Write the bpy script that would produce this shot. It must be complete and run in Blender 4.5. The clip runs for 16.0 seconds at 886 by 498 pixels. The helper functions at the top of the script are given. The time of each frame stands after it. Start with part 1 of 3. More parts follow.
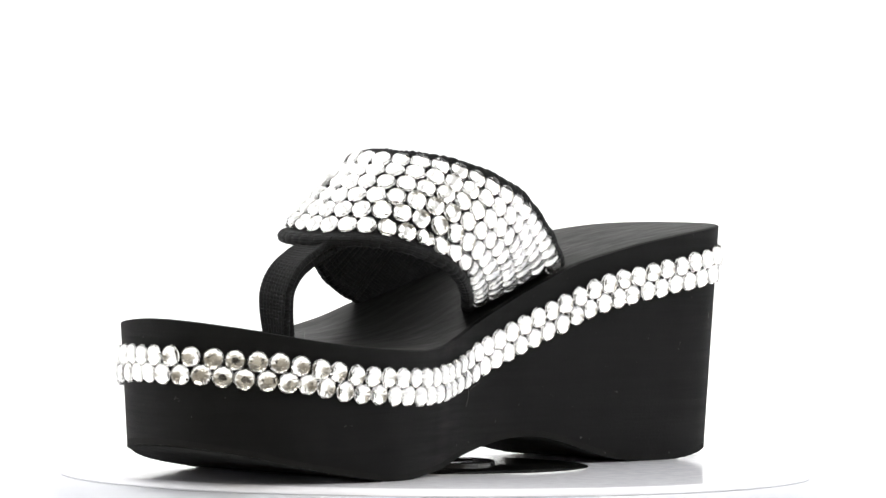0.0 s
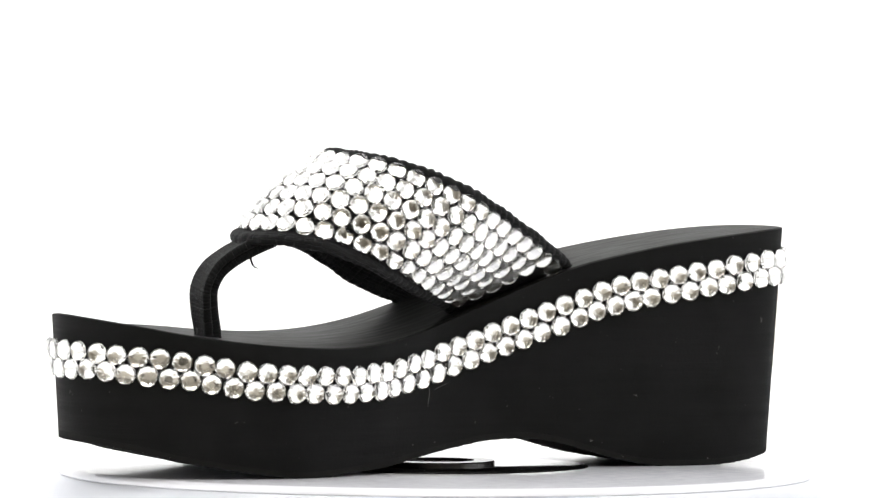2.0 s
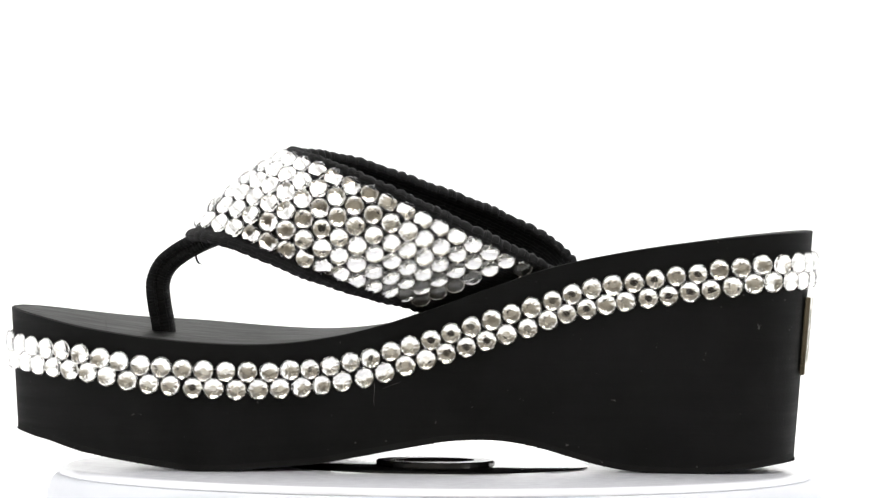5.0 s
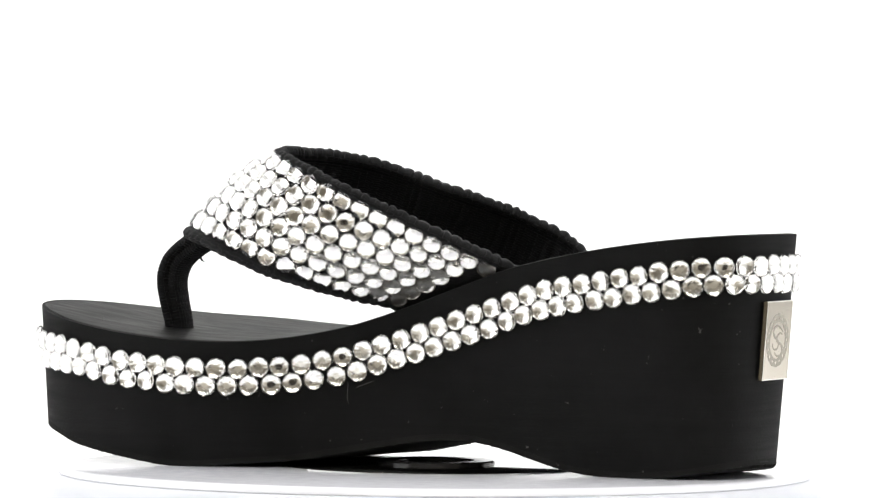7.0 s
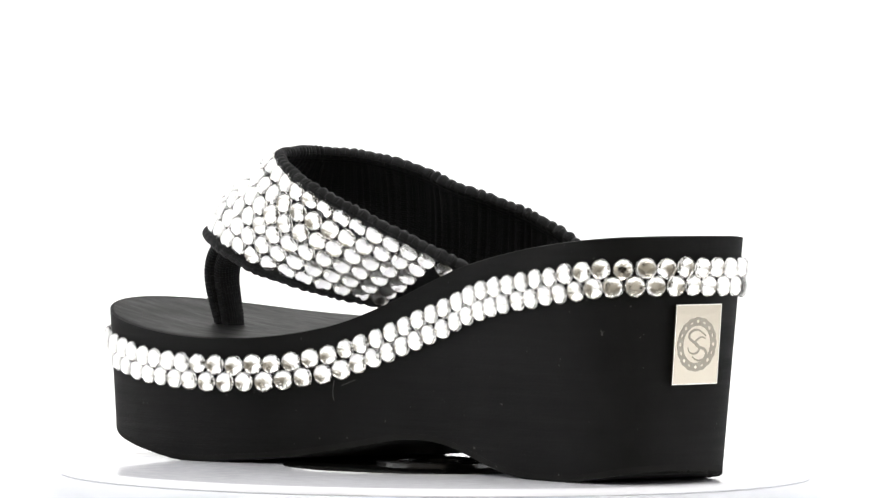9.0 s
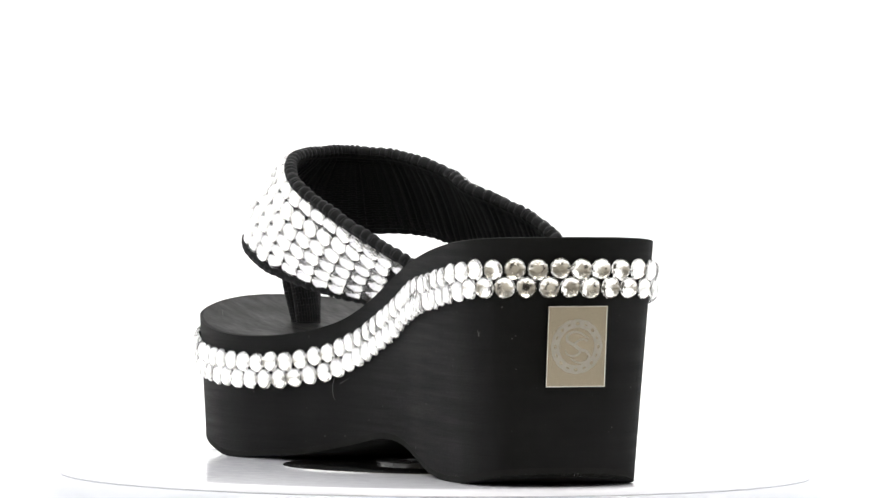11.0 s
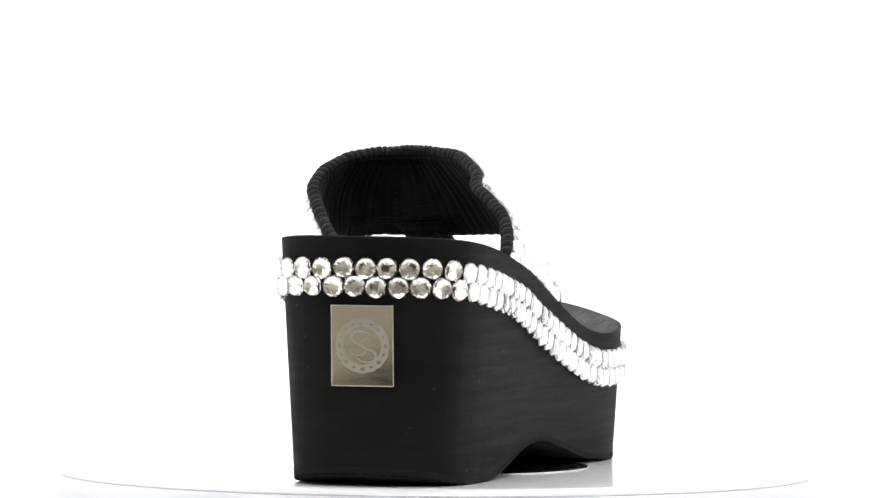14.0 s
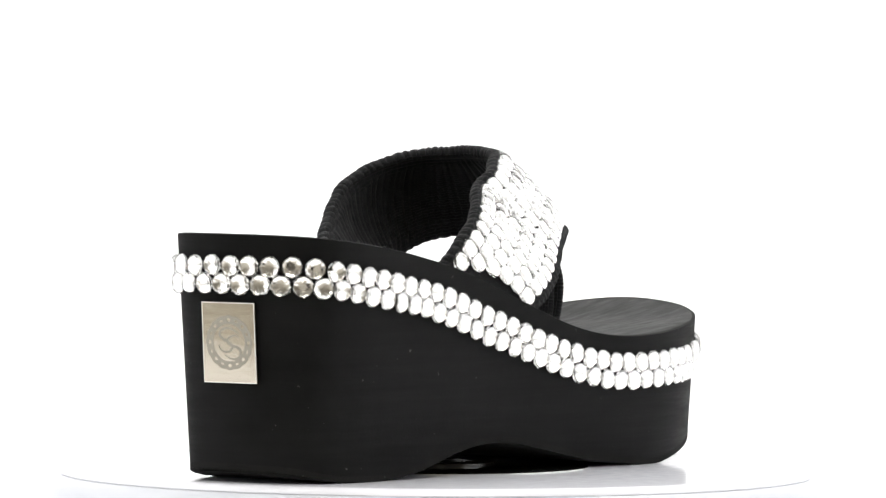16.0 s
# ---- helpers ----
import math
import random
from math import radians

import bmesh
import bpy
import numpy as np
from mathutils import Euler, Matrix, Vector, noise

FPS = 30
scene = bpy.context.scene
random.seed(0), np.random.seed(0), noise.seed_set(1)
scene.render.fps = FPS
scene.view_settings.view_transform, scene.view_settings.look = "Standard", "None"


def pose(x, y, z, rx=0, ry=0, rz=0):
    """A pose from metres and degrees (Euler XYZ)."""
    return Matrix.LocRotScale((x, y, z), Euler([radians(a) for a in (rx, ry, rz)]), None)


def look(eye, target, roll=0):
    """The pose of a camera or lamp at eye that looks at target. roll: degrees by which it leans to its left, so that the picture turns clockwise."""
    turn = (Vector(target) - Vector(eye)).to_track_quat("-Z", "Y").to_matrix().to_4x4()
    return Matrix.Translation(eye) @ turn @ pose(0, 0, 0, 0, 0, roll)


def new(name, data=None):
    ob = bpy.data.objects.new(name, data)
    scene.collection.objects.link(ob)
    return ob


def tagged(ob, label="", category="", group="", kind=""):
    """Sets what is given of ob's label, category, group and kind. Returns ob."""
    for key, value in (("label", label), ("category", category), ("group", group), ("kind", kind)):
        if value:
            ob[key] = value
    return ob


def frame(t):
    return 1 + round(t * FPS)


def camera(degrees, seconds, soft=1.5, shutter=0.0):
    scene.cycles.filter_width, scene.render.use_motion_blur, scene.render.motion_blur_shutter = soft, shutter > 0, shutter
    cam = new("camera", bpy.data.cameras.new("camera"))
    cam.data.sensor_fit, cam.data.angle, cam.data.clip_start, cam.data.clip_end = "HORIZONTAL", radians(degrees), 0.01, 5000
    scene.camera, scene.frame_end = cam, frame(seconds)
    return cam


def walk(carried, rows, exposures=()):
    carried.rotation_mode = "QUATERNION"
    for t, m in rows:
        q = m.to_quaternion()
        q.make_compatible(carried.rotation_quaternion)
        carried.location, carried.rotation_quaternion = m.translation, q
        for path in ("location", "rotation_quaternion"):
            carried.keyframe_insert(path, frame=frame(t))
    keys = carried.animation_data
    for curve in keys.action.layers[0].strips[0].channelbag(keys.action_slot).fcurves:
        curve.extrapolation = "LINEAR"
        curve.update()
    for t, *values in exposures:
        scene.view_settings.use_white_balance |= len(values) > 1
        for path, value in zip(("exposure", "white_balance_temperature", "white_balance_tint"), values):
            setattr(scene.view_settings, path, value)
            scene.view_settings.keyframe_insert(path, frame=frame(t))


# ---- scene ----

# ---------------------------------------------------------------- camera
cam = camera(7.178, 16.0, soft=1.3)
EYE = Vector((0.0, -2.193, 0.1280))
AIM = EYE + Vector((0.000842, 1.0, -0.02758)) * 2.193
walk(cam, [(0.0, look(EYE, AIM, 0.41)), (16.0, look(EYE, AIM, 0.41))], exposures=[(0.0, 0.0), (16.0, 0.0)])

# ---------------------------------------------------------------- light
world = bpy.data.worlds.new("studio_world")
scene.world = world
world.use_nodes = True
world.node_tree.nodes["Background"].inputs[0].default_value = (0.9, 0.95, 1.0, 1)
world.node_tree.nodes["Background"].inputs[1].default_value = 0.03


def area_lamp(name, eye, target, w, h, radiance, colour=(1, 1, 1)):
    data = bpy.data.lights.new(name, "AREA")
    data.shape, data.size, data.size_y = "RECTANGLE", w, h
    data.energy = radiance * math.pi * w * h
    data.color = colour
    ob = new(name, data)
    ob.matrix_world = look(eye, target)
    return ob


area_lamp("lamp_roof", (0, -0.05, 0.80), (0, -0.0501, 0), 0.9, 0.8, 1.75, (1.0, 0.99, 0.97))
area_lamp("lamp_side_a", (-0.66, -0.05, 0.30), (0, -0.05, 0.30), 0.66, 0.52, 1.3, (0.97, 0.985, 1.0))
area_lamp("lamp_side_b", (0.66, -0.05, 0.30), (0, -0.05, 0.30), 0.66, 0.52, 1.3, (0.97, 0.985, 1.0))
# added fill, no known source: brightens the room that stones and plate mirror
area_lamp("room_fill", (0, -2.6, 1.93), (0, -2.6001, 0), 2.2, 1.6, 5.5, (1.0, 0.955, 0.87))
# unseen fill added above the sweep to lift it to pure white
area_lamp("backdrop_fill", (0, 0.34, 0.79), (0, 0.72, 0.15), 1.1, 0.2, 4.0, (1.0, 1.0, 1.0))

# ---------------------------------------------------------------- materials


def mat_base(name):
    m = bpy.data.materials.new(name)
    m.use_nodes = True
    nt = m.node_tree
    return m, nt, nt.nodes["Principled BSDF"]


def put(nt, a, ai, b, bi):
    nt.links.new(a.outputs[ai], b.inputs[bi])


def noise_node(nt, co, scale, detail=4, rough=0.6, stretch=None):
    n = nt.nodes.new("ShaderNodeTexNoise")
    n.inputs["Scale"].default_value, n.inputs["Detail"].default_value, n.inputs["Roughness"].default_value = scale, detail, rough
    if stretch:
        mp = nt.nodes.new("ShaderNodeMapping")
        mp.inputs["Scale"].default_value = stretch
        put(nt, co, "Object", mp, "Vector")
        put(nt, mp, 0, n, "Vector")
    else:
        put(nt, co, "Object", n, "Vector")
    return n


def ramp(nt, src, stops, out=0):
    r = nt.nodes.new("ShaderNodeValToRGB")
    el = r.color_ramp.elements
    while len(el) < len(stops):
        el.new(0.5)
    for e, (p, c) in zip(el, stops):
        e.position, e.color = p, (*c, 1)
    put(nt, src, out, r, 0)
    return r


def bump(nt, bsdf, src, out, strength, dist, chain=None):
    b = nt.nodes.new("ShaderNodeBump")
    b.inputs["Strength"].default_value, b.inputs["Distance"].default_value = strength, dist
    put(nt, src, out, b, "Height")
    if chain:
        put(nt, chain, "Normal", b, "Normal")
    put(nt, b, "Normal", bsdf, "Normal")
    return b


def foam_material(name, base, rough, saw):
    m, nt, p = mat_base(name)
    co = nt.nodes.new("ShaderNodeTexCoord")
    n1 = noise_node(nt, co, 38, 5)
    n2 = noise_node(nt, co, 900, 3)
    n3 = noise_node(nt, co, 60, 4, 0.7, saw)
    r = ramp(nt, n1, [(0.3, tuple(c * 0.75 for c in base)), (0.7, tuple(c * 1.3 for c in base))])
    # pale dust specks
    n4 = noise_node(nt, co, 420, 2, 0.5)
    dust = ramp(nt, n4, [(0.735, (0, 0, 0)), (0.80, (0.35, 0.35, 0.35))])
    mix = nt.nodes.new("ShaderNodeMixRGB")
    mix.inputs[2].default_value = (0.16, 0.16, 0.155, 1)
    put(nt, dust, 0, mix, 0)
    put(nt, r, 0, mix, 1)
    put(nt, mix, 0, p, "Base Color")
    rr = ramp(nt, n3, [(0.3, (rough - 0.07,) * 3), (0.7, (rough + 0.1,) * 3)])
    put(nt, rr, 0, p, "Roughness")
    p.inputs["Specular IOR Level"].default_value = 0.075
    b1 = bump(nt, p, n3, 0, 0.3, 0.0004)
    bump(nt, p, n2, 0, 0.25, 0.00025, b1)
    return m


FOAM = foam_material("black_foam", (0.0068, 0.0069, 0.0070), 0.66, (0.35, 0.35, 7))
FOOTBED = foam_material("footbed_foam", (0.0072, 0.0071, 0.0067), 0.5, (1, 6, 1))
FOOTBED.node_tree.nodes["Principled BSDF"].inputs["Specular IOR Level"].default_value = 0.085
OUTSOLE = foam_material("outsole_rubber", (0.0115, 0.0115, 0.0113), 0.85, (3, 3, 3))


def webbing_material(name, base, axis_scale):
    m, nt, p = mat_base(name)
    uv = nt.nodes.new("ShaderNodeUVMap")
    uv.uv_map = "weave"
    mp = nt.nodes.new("ShaderNodeMapping")
    mp.inputs["Scale"].default_value = axis_scale
    put(nt, uv, 0, mp, "Vector")
    br = nt.nodes.new("ShaderNodeTexBrick")
    br.inputs["Scale"].default_value = 1.0
    br.inputs["Mortar Size"].default_value = 0.09
    br.inputs["Mortar Smooth"].default_value = 1.0
    br.inputs["Brick Width"].default_value = 2.0
    br.inputs["Row Height"].default_value = 1.0
    br.inputs["Color1"].default_value = (1, 1, 1, 1)
    br.inputs["Color2"].default_value = (0.7, 0.7, 0.7, 1)
    br.inputs["Mortar"].default_value = (0, 0, 0, 1)
    put(nt, mp, 0, br, "Vector")
    co = nt.nodes.new("ShaderNodeTexCoord")
    n = noise_node(nt, co, 1500, 3)
    n1 = noise_node(nt, co, 60, 4)
    r = ramp(nt, n1, [(0.3, tuple(c * 0.7 for c in base)), (0.75, tuple(c * 1.5 for c in base))])
    put(nt, r, 0, p, "Base Color")
    p.inputs["Roughness"].default_value = 0.75
    p.inputs["Specular IOR Level"].default_value = 0.2
    p.inputs["Sheen Weight"].default_value = 0.03
    p.inputs["Sheen Roughness"].default_value = 0.4
    b1 = bump(nt, p, br, "Color", 1.0, 0.0006)
    bump(nt, p, n, 0, 0.4, 0.0003, b1)
    return m


WEBBING = webbing_material("black_webbing", (0.0056, 0.0058, 0.0064), (1 / 0.0022, 1 / 0.0011, 1))
THREAD = webbing_material("black_thread", (0.011, 0.0113, 0.012), (1 / 0.0015, 1 / 0.0008, 1))

CRYSTAL, nt_, p_ = mat_base("crystal_glass")
p_.inputs["Base Color"].default_value = (1, 1, 1, 1)
p_.inputs["Roughness"].default_value = 0.0
p_.inputs["IOR"].default_value = 1.57
p_.inputs["Transmission Weight"].default_value = 1.0

FOIL, nt_, p_ = mat_base("silver_foil")
p_.inputs["Base Color"].default_value = (0.95, 0.945, 0.93, 1)
p_.inputs["Metallic"].default_value = 1.0
p_.inputs["Roughness"].default_value = 0.08

STEEL, nt_, p_ = mat_base("polished_steel")
p_.inputs["Base Color"].default_value = (0.56, 0.515, 0.44, 1)
p_.inputs["Metallic"].default_value = 1.0
p_.inputs["Roughness"].default_value = 0.10
co_ = nt_.nodes.new("ShaderNodeTexCoord")
n_ = noise_node(nt_, co_, 60, 5, 0.6, (1, 1, 8))
rr_ = ramp(nt_, n_, [(0.35, (0.07,) * 3), (0.75, (0.17,) * 3)])
put(nt_, rr_, 0, p_, "Roughness")

ETCH, nt_, p_ = mat_base("etched_steel")
p_.inputs["Base Color"].default_value = (0.36, 0.34, 0.295, 1)
p_.inputs["Metallic"].default_value = 1.0
p_.inputs["Roughness"].default_value = 0.62

BURR, nt_, p_ = mat_base("plate_edge")
p_.inputs["Base Color"].default_value = (0.85, 0.83, 0.78, 1)
p_.inputs["Metallic"].default_value = 1.0
p_.inputs["Roughness"].default_value = 0.3


def plastic(name, base, rough, spec, scale=25, var=0.03):
    m, nt, p = mat_base(name)
    co = nt.nodes.new("ShaderNodeTexCoord")
    n1 = noise_node(nt, co, scale, 4)
    r = ramp(nt, n1, [(0.3, tuple(c * (1 - var) for c in base)), (0.7, base)])
    put(nt, r, 0, p, "Base Color")
    n2 = noise_node(nt, co, scale * 8, 4)
    rr = ramp(nt, n2, [(0.3, (rough * 0.85,) * 3), (0.7, (rough * 1.15,) * 3)])
    put(nt, rr, 0, p, "Roughness")
    p.inputs["Specular IOR Level"].default_value = spec
    return m


PLATTER = plastic("white_platter_plastic", (0.785, 0.79, 0.84), 0.16, 0.36)
BASEWHITE = plastic("white_base_plastic", (0.64, 0.655, 0.71), 0.35, 0.3)
HUBDISC = plastic("mirror_hub_foil", (0.80, 0.80, 0.79), 0.12, 0.5)
HUBDISC.node_tree.nodes["Principled BSDF"].inputs["Metallic"].default_value = 1.0
HUBRING = plastic("dark_ring_plastic", (0.025, 0.025, 0.027), 0.14, 0.7)
FABRIC = plastic("white_tent_fabric", (0.88, 0.88, 0.88), 0.9, 0.1, 6, 0.02)
SWEEP = plastic("white_sweep_paper", (0.90, 0.90, 0.90), 0.8, 0.1, 4, 0.015)
ROOM = plastic("beige_room_paint", (0.42, 0.39, 0.33), 0.8, 0.2, 3, 0.12)
DARK = plastic("dark_brown_laminate", (0.018, 0.015, 0.012), 0.9, 0.05, 8, 0.3)

# ---------------------------------------------------------------- mesh tools


def mesh_from(name, verts, faces, mats, smooth=True):
    me = bpy.data.meshes.new(name)
    me.from_pydata([tuple(v) for v in verts], [], faces)
    for m in mats:
        me.materials.append(m)
    if smooth:
        me.polygons.foreach_set("use_smooth", [True] * len(me.polygons))
    me.update()
    return me


def part(name, me, parent, label=""):
    ob = new(name, me)
    ob.parent = parent
    if label:
        tagged(ob, label)
    return ob


def thing(name, label, category, group="", kind=""):
    return tagged(new(name), label, category, group, kind)


def bm_mesh(name, bm, mat, smooth=False):
    bmesh.ops.recalc_face_normals(bm, faces=bm.faces)
    me = bpy.data.meshes.new(name)
    bm.to_mesh(me)
    bm.free()
    me.materials.append(mat)
    if smooth:
        me.polygons.foreach_set("use_smooth", [True] * len(me.polygons))
    return me


def box_mesh(name, x0, x1, y0, y1, z0, z1, mat, bevel=0.0):
    bm = bmesh.new()
    bmesh.ops.create_cube(bm, size=1)
    for v in bm.verts:
        v.co = Vector(((x0 + x1) / 2 + v.co.x * (x1 - x0), (y0 + y1) / 2 + v.co.y * (y1 - y0), (z0 + z1) / 2 + v.co.z * (z1 - z0)))
    if bevel:
        bmesh.ops.bevel(bm, geom=bm.edges[:], offset=bevel, segments=3, affect="EDGES")
    return bm_mesh(name, bm, mat)


def lathe_mesh(name, profile, mat, steps=160):
    """Closed solid of revolution; profile of (radius, z), radius 0 at caps or a closed ring."""
    verts, faces = [], []
    ring = profile[0][0] > 1e-6
    n = len(profile)
    for i in range(steps):
        a = 2 * math.pi * i / steps
        for r, z in profile:
            verts.append((r * math.cos(a), r * math.sin(a), z))
    for i in range(steps):
        j = (i + 1) % steps
        for k in range(n if ring else n - 1):
            l = (k + 1) % n
            faces.append((i * n + k, j * n + k, j * n + l, i * n + l))
    bm = bmesh.new()
    me = mesh_from(name, verts, faces, [mat])
    bm.from_mesh(me)
    bmesh.ops.remove_doubles(bm, verts=bm.verts, dist=1e-6)
    bmesh.ops.recalc_face_normals(bm, faces=bm.faces)
    bm.to_mesh(me)
    bm.free()
    me.polygons.foreach_set("use_smooth", [True] * len(me.polygons))
    me.set_sharp_from_angle(angle=radians(35))
    return me


def catmull(points, n, alpha=0.5):
    """n points, evenly spaced by length, on a centripetal spline through the given points."""
    P = [np.array(p, float) for p in points]
    P = [2 * P[0] - P[1]] + P + [2 * P[-1] - P[-2]]
    dense = []
    for i in range(1, len(P) - 2):
        p0, p1, p2, p3 = P[i - 1], P[i], P[i + 1], P[i + 2]
        t0 = 0.0
        t1 = t0 + np.linalg.norm(p1 - p0) ** alpha
        t2 = t1 + np.linalg.norm(p2 - p1) ** alpha
        t3 = t2 + np.linalg.norm(p3 - p2) ** alpha
        for t in np.linspace(t1, t2, 24, endpoint=False):
            a1 = (t1 - t) / (t1 - t0) * p0 + (t - t0) / (t1 - t0) * p1
            a2 = (t2 - t) / (t2 - t1) * p1 + (t - t1) / (t2 - t1) * p2
            a3 = (t3 - t) / (t3 - t2) * p2 + (t - t2) / (t3 - t2) * p3
            b1 = (t2 - t) / (t2 - t0) * a1 + (t - t0) / (t2 - t0) * a2
            b2 = (t3 - t) / (t3 - t1) * a2 + (t - t1) / (t3 - t1) * a3
            dense.append((t2 - t) / (t2 - t1) * b1 + (t - t1) / (t2 - t1) * b2)
    dense.append(P[-2])
    dense = np.array(dense)
    s = np.concatenate([[0], np.cumsum(np.linalg.norm(np.diff(dense, axis=0), axis=1))])
    q = np.linspace(0, s[-1], n)
    return np.stack([np.interp(q, s, dense[:, k]) for k in range(dense.shape[1])], 1)


def height_curve(points):
    c = catmull(sorted(points), 400)
    return lambda x: float(np.interp(x, c[:, 0], c[:, 1]))


# ---------------------------------------------------------------- studio
studio_floor = tagged(new("floor", box_mesh("floor", -2.5, 2.5, -4, 2.5, -0.86, -0.80, DARK)), "dark studio floor around the photo tent", "floor", kind="structure")
for nm, b in (("wall_north", (-2.5, 2.5, 2.5, 2.56, -0.8, 2.0)), ("wall_south", (-2.5, 2.5, -4.06, -4, -0.8, 2.0)),
              ("wall_west", (-2.56, -2.5, -4, 2.5, -0.8, 2.0)), ("wall_east", (2.5, 2.56, -4, 2.5, -0.8, 2.0))):
    tagged(new(nm, box_mesh(nm, *b, ROOM)), "plain beige studio wall around the photo tent", "wall", kind="structure")
tagged(new("ceiling", box_mesh("ceiling", -2.5, 2.5, -4, 2.5, 2.0, 2.06, ROOM)), "plain beige studio ceiling", "ceiling", kind="structure")


def sweep_mesh():
    """White paper sweep: level under the turntable, curving up behind it."""
    prof = [(-0.26, -0.030), (-0.13, -0.030), (0.0, -0.030), (0.35, -0.030)]
    for i in range(1, 13):
        a = radians(90 * i / 12)
        prof.append((0.42 + 0.30 * math.sin(a), 0.27 - 0.30 * math.cos(a)))
    prof += [(0.72, 0.5), (0.72, 0.84)]
    verts, faces = [], []
    for y, z in prof:
        verts += [(-0.69, y, z), (0.69, y, z)]
    m = len(prof)
    for y, z in prof:
        verts += [(-0.69, y + 0.004, z - 0.004), (0.69, y + 0.004, z - 0.004)]
    for k in range(m - 1):
        a = 2 * k
        faces.append((a, a + 1, a + 3, a + 2))
        b = 2 * m + a
        faces.append((b, b + 2, b + 3, b + 1))
    return mesh_from("backdrop", verts, faces, [SWEEP])


tagged(new("backdrop", sweep_mesh()), "white seamless paper sweep behind and under the turntable", "backdrop", kind="structure")
tagged(new("table", box_mesh("table", -0.95, 0.95, -1.70, 0.80, -0.80, -0.036, ROOM, 0.004)), "plain beige table carrying the photo tent", "table", kind="structure")
# unseen dark strip, added so the heel plate mirrors dark when facing the camera
tagged(new("plate_dark_strip", box_mesh("plate_dark_strip", -0.155, 0.025, -1.69, -0.34, -0.0355, -0.0325, DARK, 0.001)), "dark strip added out of view for the steel plate to mirror", "runner", kind="structure")
# second unseen dark shape, added to darken the plate's reflection off to the right
plate_dark_bar = tagged(new("plate_dark_bar", box_mesh("plate_dark_bar", -0.03, 0.03, -0.15, 0.15, -0.0355, -0.0275, DARK, 0.002)), "flat dark bar added out of view for the steel plate to mirror", "stand foot", kind="structure")
plate_dark_bar.matrix_world = pose(0.233, -0.415, 0, 0, 0, 33)
for nm, b in (("tent_wall_a", (-0.71, -0.70, -0.50, 0.74, -0.034, 0.86)), ("tent_wall_b", (0.70, 0.71, -0.50, 0.74, -0.034, 0.86)),
              ("tent_back", (-0.70, 0.70, 0.73, 0.74, -0.034, 0.86)), ("tent_roof", (-0.71, 0.71, -0.51, 0.74, 0.862, 0.872)),
              ("tent_front_top", (-0.70, 0.70, -0.51, -0.50, 0.46, 0.86))):
    tagged(new(nm, box_mesh(nm, *b, FABRIC)), "white fabric panel of the photo light tent", "tent panel", kind="structure")

# ---------------------------------------------------------------- turntable
turntable = thing("turntable", "round white plastic display turntable under the sandal", "turntable")
R1 = 0.1154
part("base", lathe_mesh("base", [(0, -0.0295), (0.1200, -0.0295), (0.1213, -0.028), (0.1213, -0.014), (0.1209, -0.0098), (0.1202, -0.0066), (0.1192, -0.0043), (0.1182, -0.0031), (0.1174, -0.0026), (0.1168, -0.0025), (0, -0.0025)], BASEWHITE), turntable)
platter = part("platter", lathe_mesh("platter", [(0, -0.00245), (R1 + 0.0011, -0.00245), (R1 + 0.0013, -0.0021), (R1 + 0.0011, -0.0014), (R1 + 0.0006, -0.0008), (R1 - 0.0002, -0.00035), (R1 - 0.0012, -0.0001), (R1 - 0.0024, 0.0), (0.0, 0.0)], PLATTER), turntable, "glossy white turning platter")
part("hub_disc", lathe_mesh("hub_disc", [(0, 0.00005), (0.0475, 0.00005), (0.0475, 0.0003), (0.0472, 0.00045), (0, 0.00045)], HUBDISC), platter, "raised silver mirror centre disc")
part("hub_ring", lathe_mesh("hub_ring", [(0.0118, 0.0005), (0.0184, 0.0005), (0.0185, 0.0016), (0.0181, 0.0020), (0.0122, 0.0020), (0.0118, 0.0017)], HUBRING), platter, "dark plastic ring at the hub")
# the hole's dark reflection of the shoe is put into a black disc
part("hub_hole", lathe_mesh("hub_hole", [(0, 0.0005), (0.0117, 0.0005), (0.0117, 0.0012), (0.0113, 0.0013), (0, 0.0013)], HUBRING), platter, "black disc standing in for the dark hole inside the hub ring")

# ---------------------------------------------------------------- sandal: sole
MM = 0.001
LEFT = [(132, 13), (130.2, 19), (126.2, 25.6), (120, 32.2), (110, 39.3), (98, 43.6), (85, 46.0), (71, 46.8), (57, 45.0), (42, 39.8), (28, 33.2), (12, 27.2), (-3, 25.0), (-18, 24.8),
        (-36, 25.6), (-56, 27.6), (-75, 29.0), (-91, 29.2), (-101, 27.4), (-108.8, 23.2), (-113.7, 16.8), (-116.0, 9), (-116.8, 0)]
RIGHT = [(132, 13), (131.4, 6), (129, -2.5), (125, -11.5), (119, -20.2), (110, -28.5), (98, -36), (85, -41.9), (72, -46.0), (58, -48.2), (44, -48.0), (20, -45.2), (0, -42.5), (-30, -38.9),
         (-60, -36.0), (-82, -34.0), (-95, -32.0), (-104.5, -28.9), (-110.8, -23.8), (-114.6, -16.5), (-116.3, -8), (-116.8, 0)]
_top = height_curve([(136, 49.3), (124, 47.2), (117, 46), (103, 43.5), (86, 41.2), (69, 39.6), (50, 38.9), (35, 39.9), (19, 43), (1, 49), (-18, 56.2), (-37, 62.8), (-57, 67.3), (-77, 70.6), (-95, 72.8), (-110, 74.1), (-120, 74.6)])
